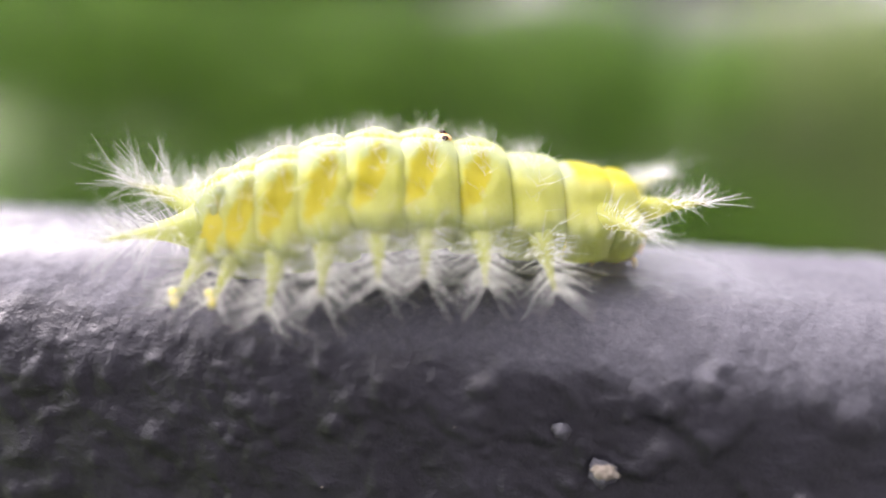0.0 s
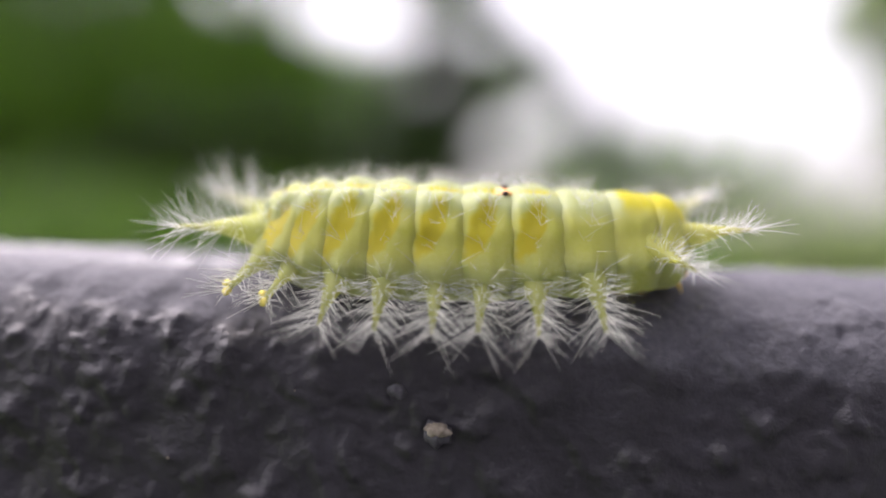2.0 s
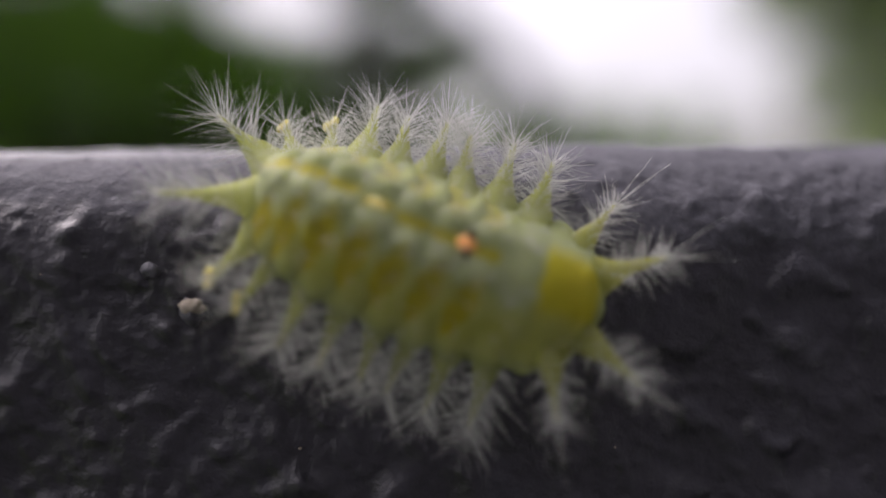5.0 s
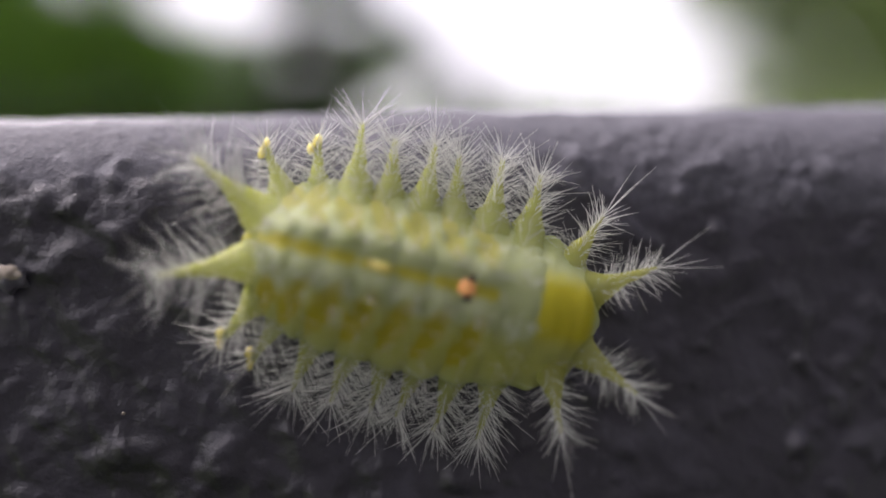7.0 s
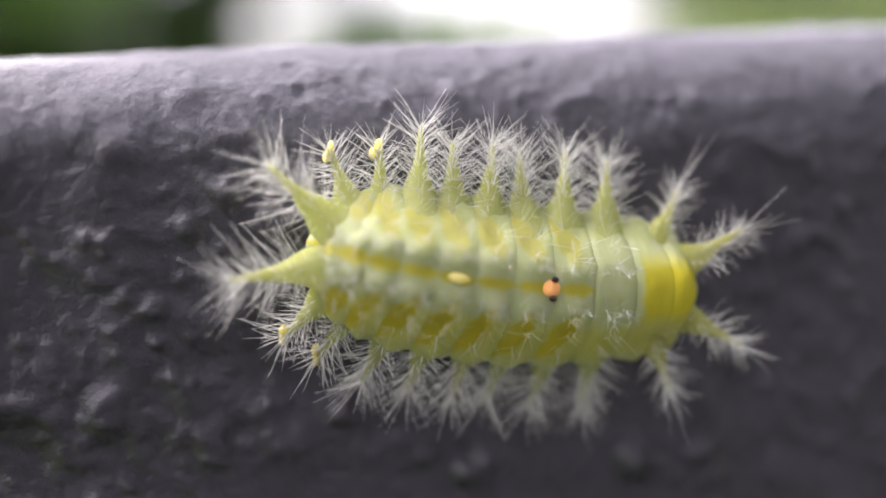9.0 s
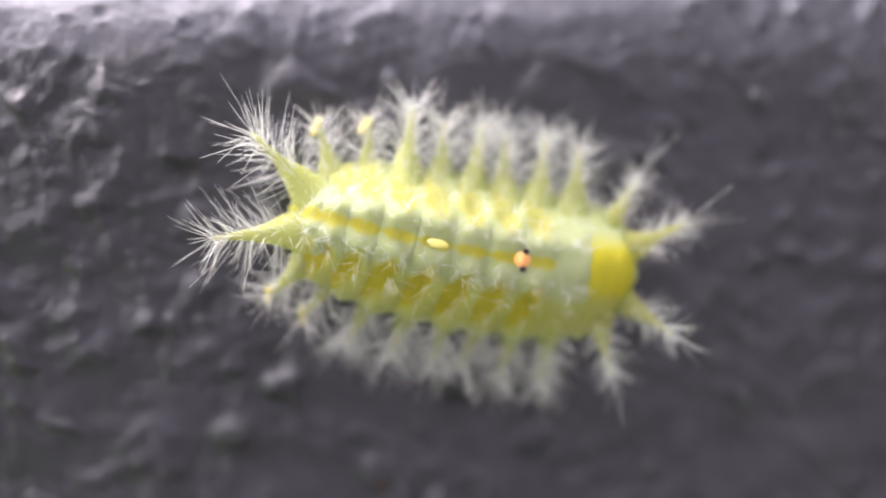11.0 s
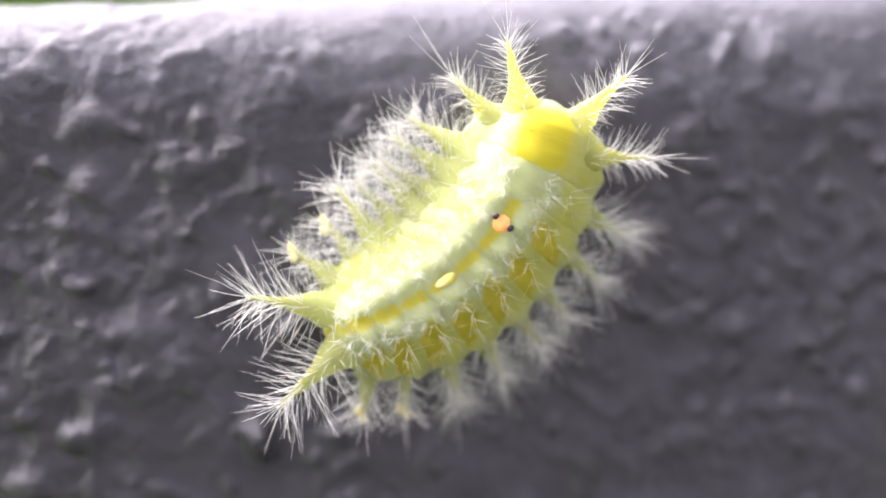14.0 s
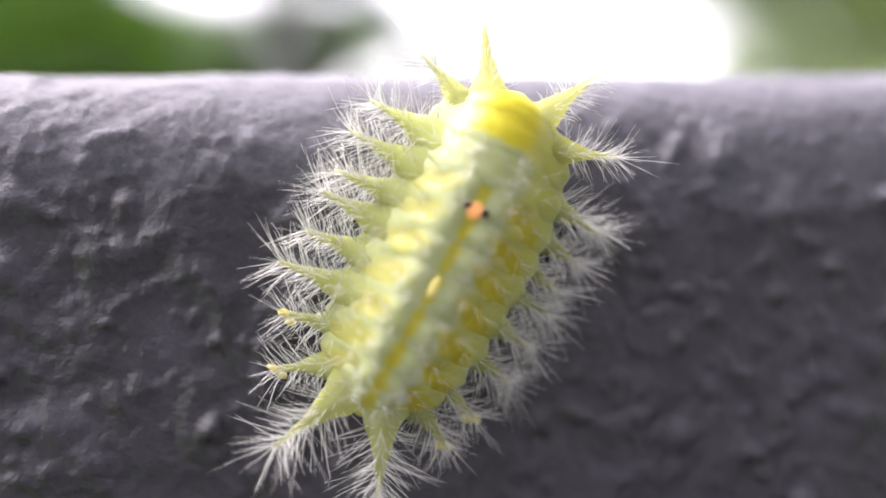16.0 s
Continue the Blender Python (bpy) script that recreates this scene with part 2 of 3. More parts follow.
def part(name, me, parent, label="", m=None, kind=""):
    ob = new(name, me)
    ob.parent = parent
    if m is not None:
        ob.matrix_basis = m
    return tagged(ob, label, kind=kind)


class Build:
    """Collects vertices and faces of one mesh."""

    def __init__(self):
        self.v, self.f = [], []

    def tube(self, points, radii, sides=8, cap=True):
        """A round tapering tube along points."""
        pts = [Vector(p) for p in points]
        start = len(self.v)
        side = None
        for k, p in enumerate(pts):
            d = (pts[min(k + 1, len(pts) - 1)] - pts[max(k - 1, 0)]).normalized()
            if side is None:
                side = d.orthogonal().normalized()
            side = (side - d * side.dot(d)).normalized()
            other = d.cross(side)
            for s in range(sides):
                a = 2 * math.pi * s / sides
                self.v.append(p + radii[k] * (math.cos(a) * side + math.sin(a) * other))
        for k in range(len(pts) - 1):
            for s in range(sides):
                a, b = start + k * sides + s, start + k * sides + (s + 1) % sides
                self.f.append((a, b, b + sides, a + sides))
        if cap:
            self.f.append(tuple(range(start + sides - 1, start - 1, -1)))
            last = start + (len(pts) - 1) * sides
            self.f.append(tuple(range(last, last + sides)))

    def blob(self, centre, size, rings=6, sides=10, lumpy=0.0, seed=0):
        c = Vector(centre)
        start = len(self.v)
        for r in range(rings + 1):
            a = math.pi * r / rings
            for s in range(sides):
                b = 2 * math.pi * s / sides
                d = Vector((math.sin(a) * math.cos(b), math.sin(a) * math.sin(b), math.cos(a)))
                k = 1 + lumpy * noise.noise(d * 1.7 + Vector((seed, 0, 0)))
                self.v.append(c + Vector((d.x * size[0], d.y * size[1], d.z * size[2])) * k)
        for r in range(rings):
            for s in range(sides):
                a, b = start + r * sides + s, start + r * sides + (s + 1) % sides
                self.f.append((a, a + sides, b + sides, b))

    def mesh(self, name, mat, smooth=True):
        return mesh_of(name, self.v, self.f, mat, smooth)


# ---- the ledge: a painted parapet with a rounded front edge ----
EDGE_A, EDGE_B, EDGE_N = 9.0, 6.0, 2.5  # half axes of the rounded edge, depth and height, and its squareness
ARC_T = np.linspace(math.pi / 2, 0, 400)
ARC_Y = EDGE_A - EDGE_A * np.cos(ARC_T) ** (2 / EDGE_N)
ARC_Z = -EDGE_B + EDGE_B * np.sin(ARC_T) ** (2 / EDGE_N)
ARC_S = np.concatenate([[0], np.cumsum(np.hypot(np.diff(ARC_Y), np.diff(ARC_Z)))])
ARC_L = float(ARC_S[-1])


def profile_place(v):
    if v < 0:
        return EDGE_A - v, -0.03 * v * v if v > -12 else -4.32 + 0.72 * (v + 12)
    if v >= ARC_L:
        return 0.0, -EDGE_B - (v - ARC_L)
    return float(np.interp(v, ARC_S, ARC_Y)), float(np.interp(v, ARC_S, ARC_Z))


def profile(v):
    """Place (y, z) and outward normal on the ledge, v millimetres from the crest: behind it below zero, down the face above."""
    (y0, z0), (y1, z1) = profile_place(v - 0.15), profile_place(v + 0.15)
    h = math.hypot(y1 - y0, z1 - z0)
    return profile_place(v), ((z1 - z0) / h, -(y1 - y0) / h)


def relief(x, v):
    """Height of the lumpy paint over the ledge, in millimetres."""
    p = Vector((x, v, 0.0))
    h = 0.42 * noise.noise(p * 0.09) + 0.24 * noise.noise(p * 0.30 + Vector((7, 3, 1)))
    w = noise.noise(p * 0.55 + Vector((2, 9, 4)) + 0.8 * noise.noise_vector(p * 0.35))
    h += 0.52 * max(w - 0.1, 0.0) - 0.36 * max(-w - 0.2, 0.0)
    h *= 0.35 + 0.65 * min(max((v - 7.0) / 4.5, 0.0), 1.0)  # the crest is worn smoother
    h += 0.04 * noise.noise(p * 2.2 + Vector((4, 2, 6)))
    return h


def grains(xs, vs):
    """Scattered paint grains and pits of many sizes, clustered, as heights over the grid."""
    rng = random.Random(11)
    h = np.zeros((len(xs), len(vs)))
    marks = [(8.6, 30.9, 1.0), (15.9, 33.9, 1.1), (12.2, 28.1, 0.9), (12.7, 16.2, 0.85), (11.5, 18.2, 0.6), (-12.7, 25.4, 0.7), (-20.1, 16.5, 0.4),
             (-23.3, 17.9, 0.6), (-9.2, 22.6, 0.7), (-8.0, 23.2, 0.6), (44.9, 25.6, 0.9), (24.6, 33.0, 0.8), (7.6, 23.2, 0.8)]
    for q in range(19000):
        x, v = rng.uniform(-61, 65), rng.uniform(-11, 45)
        if q < len(marks):
            x, v, r = marks[q]
            i0, i1 = np.searchsorted(xs, (x - 2 * r, x + 2 * r))
            j0, j1 = np.searchsorted(vs, (v - 2 * r, v + 2 * r))
            dx, dv = np.meshgrid(xs[i0:i1] - x, vs[j0:j1] - v, indexing="ij")
            h[i0:i1, j0:j1] += 0.5 * r * np.exp(-1.4 * ((dx * dx * 0.8 + dv * dv) / r ** 2) ** 1.4)
            continue
        if noise.noise(Vector((x * 0.12, v * 0.12, 3.3))) < rng.uniform(-0.5, 0.35):
            continue
        r = min(0.18 * math.exp(rng.gauss(0, 0.6)), 1.1)
        tall = r * rng.uniform(0.18, 0.6) * (0.35 if v < 9 else 1.0) * (-0.6 if rng.random() < 0.14 else 1.0)
        rx, rv, a = r * rng.uniform(0.8, 1.6), r, rng.uniform(0, 3.14)
        i0, i1 = np.searchsorted(xs, (x - 2 * r, x + 2 * r))
        j0, j1 = np.searchsorted(vs, (v - 2 * r, v + 2 * r))
        dx, dv = np.meshgrid(xs[i0:i1] - x, vs[j0:j1] - v, indexing="ij")
        d = ((dx * math.cos(a) + dv * math.sin(a)) / rx) ** 2 + ((dv * math.cos(a) - dx * math.sin(a)) / rv) ** 2
        h[i0:i1, j0:j1] += tall * np.exp(-1.4 * d ** 1.6)
    return h


def build_ledge():
    xs = np.concatenate([-np.geomspace(900, 75, 12), np.arange(-62, 66, 0.19), np.geomspace(75, 900, 12)])
    vs = np.concatenate([-np.geomspace(60, 14, 8), np.arange(-12, 46, 0.19), np.geomspace(48, 950, 14)])
    rows, verts = len(vs), []
    grain = grains(xs, vs)
    for i, x in enumerate(xs):
        for j, v in enumerate(vs):
            (y, z), (ny, nz) = profile(float(v))
            h = relief(x, v) + grain[i, j] if abs(x) < 75 and -14 < v < 47 else 0.0
            verts.append(((x) * MM, (y + ny * h) * MM, (z + nz * h) * MM))
    faces = []
    for i in range(len(xs) - 1):
        for j in range(rows - 1):
            a = i * rows + j
            faces.append((a, a + 1, a + rows + 1, a + rows))
    # back face and ends
    k = len(verts)
    (yb, zb), _ = profile(float(vs[0]))
    (yf, zf), _ = profile(float(vs[-1]))
    n = len(xs)
    for x in xs:
        verts.append((x * MM, yb * MM, zf * MM))
    for i in range(n - 1):
        faces.append((k + i, i * rows, (i + 1) * rows, k + i + 1))
        faces.append((k + i + 1, (i + 1) * rows + rows - 1, i * rows + rows - 1, k + i))
    faces.append(tuple(range(0, rows)) + (k,))
    faces.append((k + n - 1,) + tuple(range((n - 1) * rows + rows - 1, (n - 1) * rows - 1, -1)))
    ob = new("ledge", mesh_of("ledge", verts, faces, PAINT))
    tagged(ob, "dark painted parapet with a lumpy surface and rounded upper edge", "ledge", kind="structure")


def on_ledge(x, v, up=0.0):
    (y, z), (ny, nz) = profile(v)
    h = relief(x, v) + up
    return Vector((x, y + ny * h, z + nz * h)) * MM, Vector((0, ny, nz))


build_ledge()

# ---- ground ----
GZ = -0.955
gb = Build()
for x in np.linspace(-1, 1, 33):
    for y in np.linspace(-1, 1, 33):
        gb.v.append((x * abs(x) * 600, y * abs(y) * 600, GZ + (0.05 * noise.noise(Vector((x * 9, y * 9, 0))) if abs(x) + abs(y) > 0.2 else 0)))
for i in range(32):
    for j in range(32):
        a = i * 33 + j
        gb.f.append((a, a + 33, a + 34, a + 1))
tagged(new("ground", gb.mesh("ground", GROUND)), "grassy ground far out of focus", "ground", kind="structure")


# unseen walls added behind the camera and on its right, to shade the ledge
def shade_wall(name, x0, x1, y0, y1, z0, z1):
    b = Build()
    b.v = [(x, y, z) for x in (x0, x1) for y in (y0, y1) for z in (z0, z1)]
    b.f = [(0, 1, 3, 2), (4, 6, 7, 5), (0, 4, 5, 1), (2, 3, 7, 6), (1, 5, 7, 3), (0, 2, 6, 4)]
    tagged(new(name, b.mesh(name, BARK, False)), "unseen grey wall added to shade the ledge", "wall", kind="structure")


shade_wall("shade_wall_south", -0.5, 0.13, -0.62, -0.5, GZ - 0.05, 0.65)
shade_wall("shade_wall_east", 0.13, 0.25, -0.62, -0.06, GZ - 0.05, 1.4)


# ---- background trees and shrubs ----
def leaf_mesh(name, spots, size, mat, rng):
    """Folded leaves at the given places, in one mesh."""
    b = Build()
    for p in spots:
        p = Vector(p)
        d = Vector((rng.gauss(0, 1), rng.gauss(0, 1), rng.gauss(-0.3, 0.7))).normalized()
        s = d.orthogonal().normalized()
        s = Matrix.Rotation(rng.uniform(0, 6.28), 3, d) @ s
        u = d.cross(s)
        k = size * rng.uniform(0.6, 1.4)
        n = len(b.v)
        b.v += [p, p + d * k * 0.5 + s * k * 0.28 + u * k * 0.08, p + d * k, p + d * k * 0.5 - s * k * 0.28 + u * k * 0.08]
        b.f += [(n, n + 1, n + 2), (n, n + 2, n + 3)]
    return b.mesh(name, mat, False)


RISE = 0.22  # the crowns stand this much higher than their first plan
GAPS = [(-0.31, 0.30, 0.017), (-0.2, 0.285, 0.017), (-0.16, 0.325, 0.02), (-0.105, 0.29, 0.017), (-0.057, 0.195, 0.015), (0.029, 0.107, 0.013),
        (-0.26, 0.32, 0.018), (-0.21, 0.345, 0.022), (-0.11, 0.345, 0.022), (0.033, 0.24, 0.011), (0.216, 0.03, 0.032), (0.17, 0.135, 0.018),
        (0.30, 0.13, 0.024), (0.235, 0.12, 0.018), (0.415, 0.12, 0.028), (0.37, 0.11, 0.02), (0.6, 0.2, 0.012), (0.385, -0.06, 0.01), (0.5, 0.17, 0.012)]


def open_sky(u, w):
    """The wide gap between the leaning stem and the crowns beside it."""
    return w > 0.155 and 0.8 * (0.32 - w) < u < 0.42 - 0.6 * (0.31 - w)


def woody(kind, label, base, stem, lobes, n, size, mat, trunk_r, seed):
    """A tree or shrub: a tapered trunk along the stem, limbs to each lobe, a crown of leaves over the lobes (centre, radii) with gaps."""
    rng = random.Random(seed)
    root = tagged(new(kind), label, kind.split("_")[-1])
    root.location = base
    o = Vector(base)
    t = Build()
    stem = [Vector((0, 0, -0.05))] + [Vector(p) - o + Vector((0, 0, RISE)) for p in stem]
    t.tube(stem, [trunk_r * (1 - 0.5 * k / (len(stem) - 1)) for k in range(len(stem))], 10)
    part("trunk", t.mesh("trunk", BARK), root)
    total = sum(r[0] * r[2] for c, r in lobes)
    spots = []
    for c, r in lobes:
        c = Vector(c) - o + Vector((0, 0, RISE))
        lb = Build()
        a = min(stem[1:], key=lambda p: (p - c).length)
        lb.tube([a, a.lerp(c, 0.5) + Vector((0, 0, 0.04)), c], [trunk_r * 0.4, trunk_r * 0.25, trunk_r * 0.1], 6)
        part("limb", lb.mesh("limb", BARK), root)
        for _ in range(int(n * r[0] * r[2] / total)):
            d = Vector((rng.gauss(0, 1), rng.gauss(0, 1), rng.gauss(0, 1))).normalized() * rng.uniform(0, 1) ** 0.45
            p = c + Vector((d.x * r[0], d.y * r[1], d.z * r[2]))
            w = p + o
            if not open_sky(w.x / w.y, w.z / w.y) and not any(math.hypot(w.x / w.y - gx, w.z / w.y - gz) < gr + size * 0.2 / w.y for gx, gz, gr in GAPS):
                spots.append(p)
    part("crown", leaf_mesh("crown", spots, size, mat, rng), root, kind="stuff")
    return root


woody("broadleaf_tree", "dark green broadleaf tree out of focus behind the ledge", (-1.5, 3.1, GZ), [(-1.5, 3.1, -0.2), (-1.4, 3.1, 0.5)],
      [((-1.0, 3.2, 0.04), (0.95, 0.2, 0.17)), ((-0.3, 3.2, 0.06), (0.42, 0.2, 0.14)), ((-1.9, 3.2, 0.1), (0.6, 0.2, 0.3)), ((-0.15, 3.2, 0.34), (0.25, 0.2, 0.26))],
      26000, 0.05, LEAF_DARK, 0.08, 3)
# its highest lobe is out of view, added to dim the ledge's left crest
woody("tall_tree", "mid-green tree crown out of focus behind the ledge", (-2.2, 3.0, GZ), [(-2.1, 3.0, 0.0), (-1.8, 3.0, 0.8)],
      [((-1.6, 3.0, 0.45), (0.7, 0.3, 0.4)), ((-0.95, 3.0, 0.42), (0.45, 0.3, 0.32)), ((-0.55, 3.0, 0.32), (0.3, 0.25, 0.2)), ((-0.8, 3.0, 0.95), (0.9, 0.3, 0.3)), ((-1.3, 3.0, 1.35), (1.2, 0.3, 0.4))],
      36000, 0.05, LEAF_MID, 0.09, 4)
woody("forked_tree", "grey-stemmed leaning tree with scattered leaves", (0.62, 3.25, GZ), [(0.6, 3.25, 0.1), (0.42, 3.25, 0.36), (0.15, 3.25, 0.62), (-0.2, 3.25, 1.1)],
      [((0.1, 3.3, 0.42), (0.2, 0.2, 0.16)), ((0.75, 3.3, 0.12), (0.7, 0.2, 0.14)), ((-0.1, 3.3, 0.85), (0.4, 0.3, 0.2))], 9000, 0.05, LEAF_MID, 0.085, 5)
woody("round_shrub", "bright green shrub out of focus behind the ledge", (-0.6, 2.7, GZ), [(-0.6, 2.7, -0.5), (-0.5, 2.7, -0.3)],
      [((-1.3, 2.7, -0.32), (0.7, 0.3, 0.28)), ((-0.5, 2.7, -0.36), (0.6, 0.3, 0.3)), ((0.3, 2.7, -0.34), (0.6, 0.3, 0.27)), ((-0.3, 2.7, -0.8), (1.6, 0.3, 0.3))],
      25000, 0.05, LEAF_MID, 0.04, 7)
woody("light_shrub", "pale green shrub out of focus behind the ledge", (1.6, 2.9, GZ), [(1.6, 2.9, -0.5), (1.7, 2.9, -0.2)],
      [((1.2, 2.9, -0.34), (0.6, 0.3, 0.3)), ((2.0, 2.9, -0.15), (0.6, 0.3, 0.33)), ((2.7, 2.9, 0.0), (0.5, 0.3, 0.4)), ((1.6, 2.9, -0.8), (1.4, 0.3, 0.3))],
      25000, 0.05, LEAF_LIGHT, 0.04, 8)
woody("leafy_tree", "olive-green tree out of focus behind the ledge", (2.2, 3.3, GZ), [(2.2, 3.3, 0.0), (2.1, 3.3, 0.8)],
      [((1.5, 3.3, 0.85), (0.25, 0.3, 0.35)), ((1.85, 3.3, 0.75), (0.33, 0.3, 0.35)), ((2.4, 3.3, 0.5), (0.5, 0.3, 0.5)), ((1.85, 3.3, 0.33), (0.36, 0.3, 0.25))], 11000, 0.05, LEAF_LIGHT, 0.06, 9)


# ---- grit on the ledge ----
def nub(name, x, v, size, mat, label, seed, up=0.0):
    p, n = on_ledge(x, v, up)
    b = Build()
    b.blob((0, 0, 0), (size * MM, size * 0.9 * MM, size * 1.1 * MM), 8, 12, 0.5, seed)
    ob = new(name, b.mesh(name, mat))
    ob.matrix_basis = Matrix.Translation(p) @ n.to_track_quat("Z", "Y").to_matrix().to_4x4()
    return tagged(ob, label, "grit")


grain = nub("grit_grain", -14.85, ARC_L + 2.05, 0.68, PAINT, "dark paint nub with a pale crusty cap on the ledge face", 1, 0.15)
cap = Build()
for cx, cy, cz, cr in ((0, 0.08, 0.64, 0.46), (0.36, -0.02, 0.58, 0.28), (-0.34, 0.14, 0.56, 0.26)):
    cap.blob((cx * MM, cy * MM, cz * MM), (cr * MM, cr * 0.7 * MM, cr * 0.6 * MM), 8, 10, 0.6, int(cr * 100))
part("cap", cap.mesh("cap", GRIT), grain, "pale crusty cap", Matrix.Translation((0, 0.25 * MM, 0)))
nub("grit_grain", -16.8, ARC_L + 0.15, 0.42, PAINT, "small dark paint nub on the ledge face", 2, 0.05)
nub("grit_grain", -1.3, ARC_L + 13.65, 0.1, GRIT, "tiny white fleck on the dark ledge face", 3)
nub("rust_speck", 16.0, ARC_L + 22.4, 0.42, RUST, "rusty brown speck below a paint lump on the ledge", 4, -0.1)
nub("rust_speck", 8.7, ARC_L + 19.3, 0.34, RUST, "rusty brown speck below a paint lump on the ledge", 5, -0.1)
for fx, fv, fr, fs in ((-10.2, 20.7, 0.09, 6), (-21.6, 12.6, 0.08, 7), (-27.5, 16.0, 0.09, 8), (4.3, 21.0, 0.08, 9), (21.6, 29.5, 0.09, 10)):
    nub("grit_grain", fx, fv, fr, GRIT, "tiny white fleck on the dark ledge face", fs)

# ---- the caterpillar ----
SEGS = 11
HALF = [1.85, 2.5, 3.0, 3.3, 3.45, 3.5, 3.5, 3.4, 3.25, 2.95, 2.5]  # half widths in millimetres
TALL = [1.55, 2.1, 2.45, 2.6, 2.65, 2.6, 2.55, 2.5, 2.45, 2.35, 2.1]  # heights of the back
PITCH = 1.72  # rest length of a full segment
SHARE = [0.4, 0.7, 0.85, 1, 1, 1, 1, 1, 1, 0.95, 0.6]  # length of each segment


def ring_point(a, w, h):
    """The section of the body: a dome that widens to the flanks, and a flat sole."""
    c, s = math.cos(a), math.sin(a)
    y = w * math.copysign(abs(c) ** 0.95, c)
    z = -0.9 + (h + 0.9) * abs(s) ** 1.15 if s > 0 else -0.9 - (h * 0.55) * abs(s) ** 0.6
    return y, z


def body_size(q):
    """Half width and half height at body station q (segment numbers, running on between them)."""
    ks = np.arange(-1, SEGS + 1)
    return (float(np.interp(q, ks, [0.9] + HALF + [1.4])), float(np.interp(q, ks, [0.6] + TALL + [1.4])))


def segment_mesh(k):
    """One body ring with scalloped dorsal ridges and a swelling where each spine grows out; its ends tuck into its neighbours."""
    half = 0.5 * PITCH * SHARE[k]
    steps, sides, reach = 31, 64, half + (0.8 if k in (0, SEGS - 1) else 0.5)
    b = Build()
    for i in range(steps):
        x = -reach + 2 * reach * i / (steps - 1)
        w, h = body_size(k + x / (2 * half))
        tuck = 1.0 - 0.18 * max(abs(x) - half + 0.1, 0.0) ** 1.5
        if k == SEGS - 1 and x < 0:
            tuck = 1.0 - 0.18 * max(-x - half + 0.1, 0.0) ** 1.5
        if (k == 0 and x < 0) or (k == SEGS - 1 and x > 0):
            tuck = math.sqrt(max(1 - (x / reach) ** 2, 0.0)) * 0.98 + 0.02
        for s in range(sides):
            a = 2 * math.pi * (s + 0.5) / sides
            y, z = ring_point(a, w * tuck, h * tuck)
            t = abs(y) / w
            lobe = math.cos(math.pi / 2 * min(abs(x) / (half * 1.1), 1.0)) ** 2
            if math.sin(a) > 0 and k < 8:
                z += (0.03 + 0.24 * lobe) * math.exp(-((t - 0.29) / 0.14) ** 2)
                z -= 0.2 * math.exp(-((t - 0.58) / 0.15) ** 2) * lobe
                z -= 0.05 * math.exp(-((t / 0.12) ** 2))
            if 0 < k:
                out = (0.55 + 0.26 * math.exp(-(x / 0.6) ** 2)) * math.exp(-((z + 0.1) / 0.95) ** 2) - 0.1
                y += math.copysign(max(out, -0.12) * min(t * t * 1.2, 1.0), y)
            g = Vector(((x + sum(SHARE[:k]) * PITCH) * 1.5, y * 1.5, z * 1.5))
            lump = 1 + 0.03 * noise.noise(g) + 0.012 * noise.noise(g * 3.2)
            b.v.append((x * MM, y * lump * MM, z * lump * MM))
    for i in range(steps - 1):
        for s in range(sides):
            p, q = i * sides + s, i * sides + (s + 1) % sides
            b.f.append((p, q, q + sides, p + sides))
    if k == 0:
        b.f.append(tuple(range(sides - 1, -1, -1)))
    if k == SEGS - 1:
        b.f.append(tuple(range((steps - 1) * sides, steps * sides)))
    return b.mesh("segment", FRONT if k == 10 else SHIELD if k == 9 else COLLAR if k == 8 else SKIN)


def spine_points(base, way, length, droop, n=7):
    p, d = Vector(base), Vector(way).normalized()
    return [p + d * (length * i / (n - 1)) + Vector((0, 0, -droop * (i / (n - 1)) ** 2)) for i in range(n)]


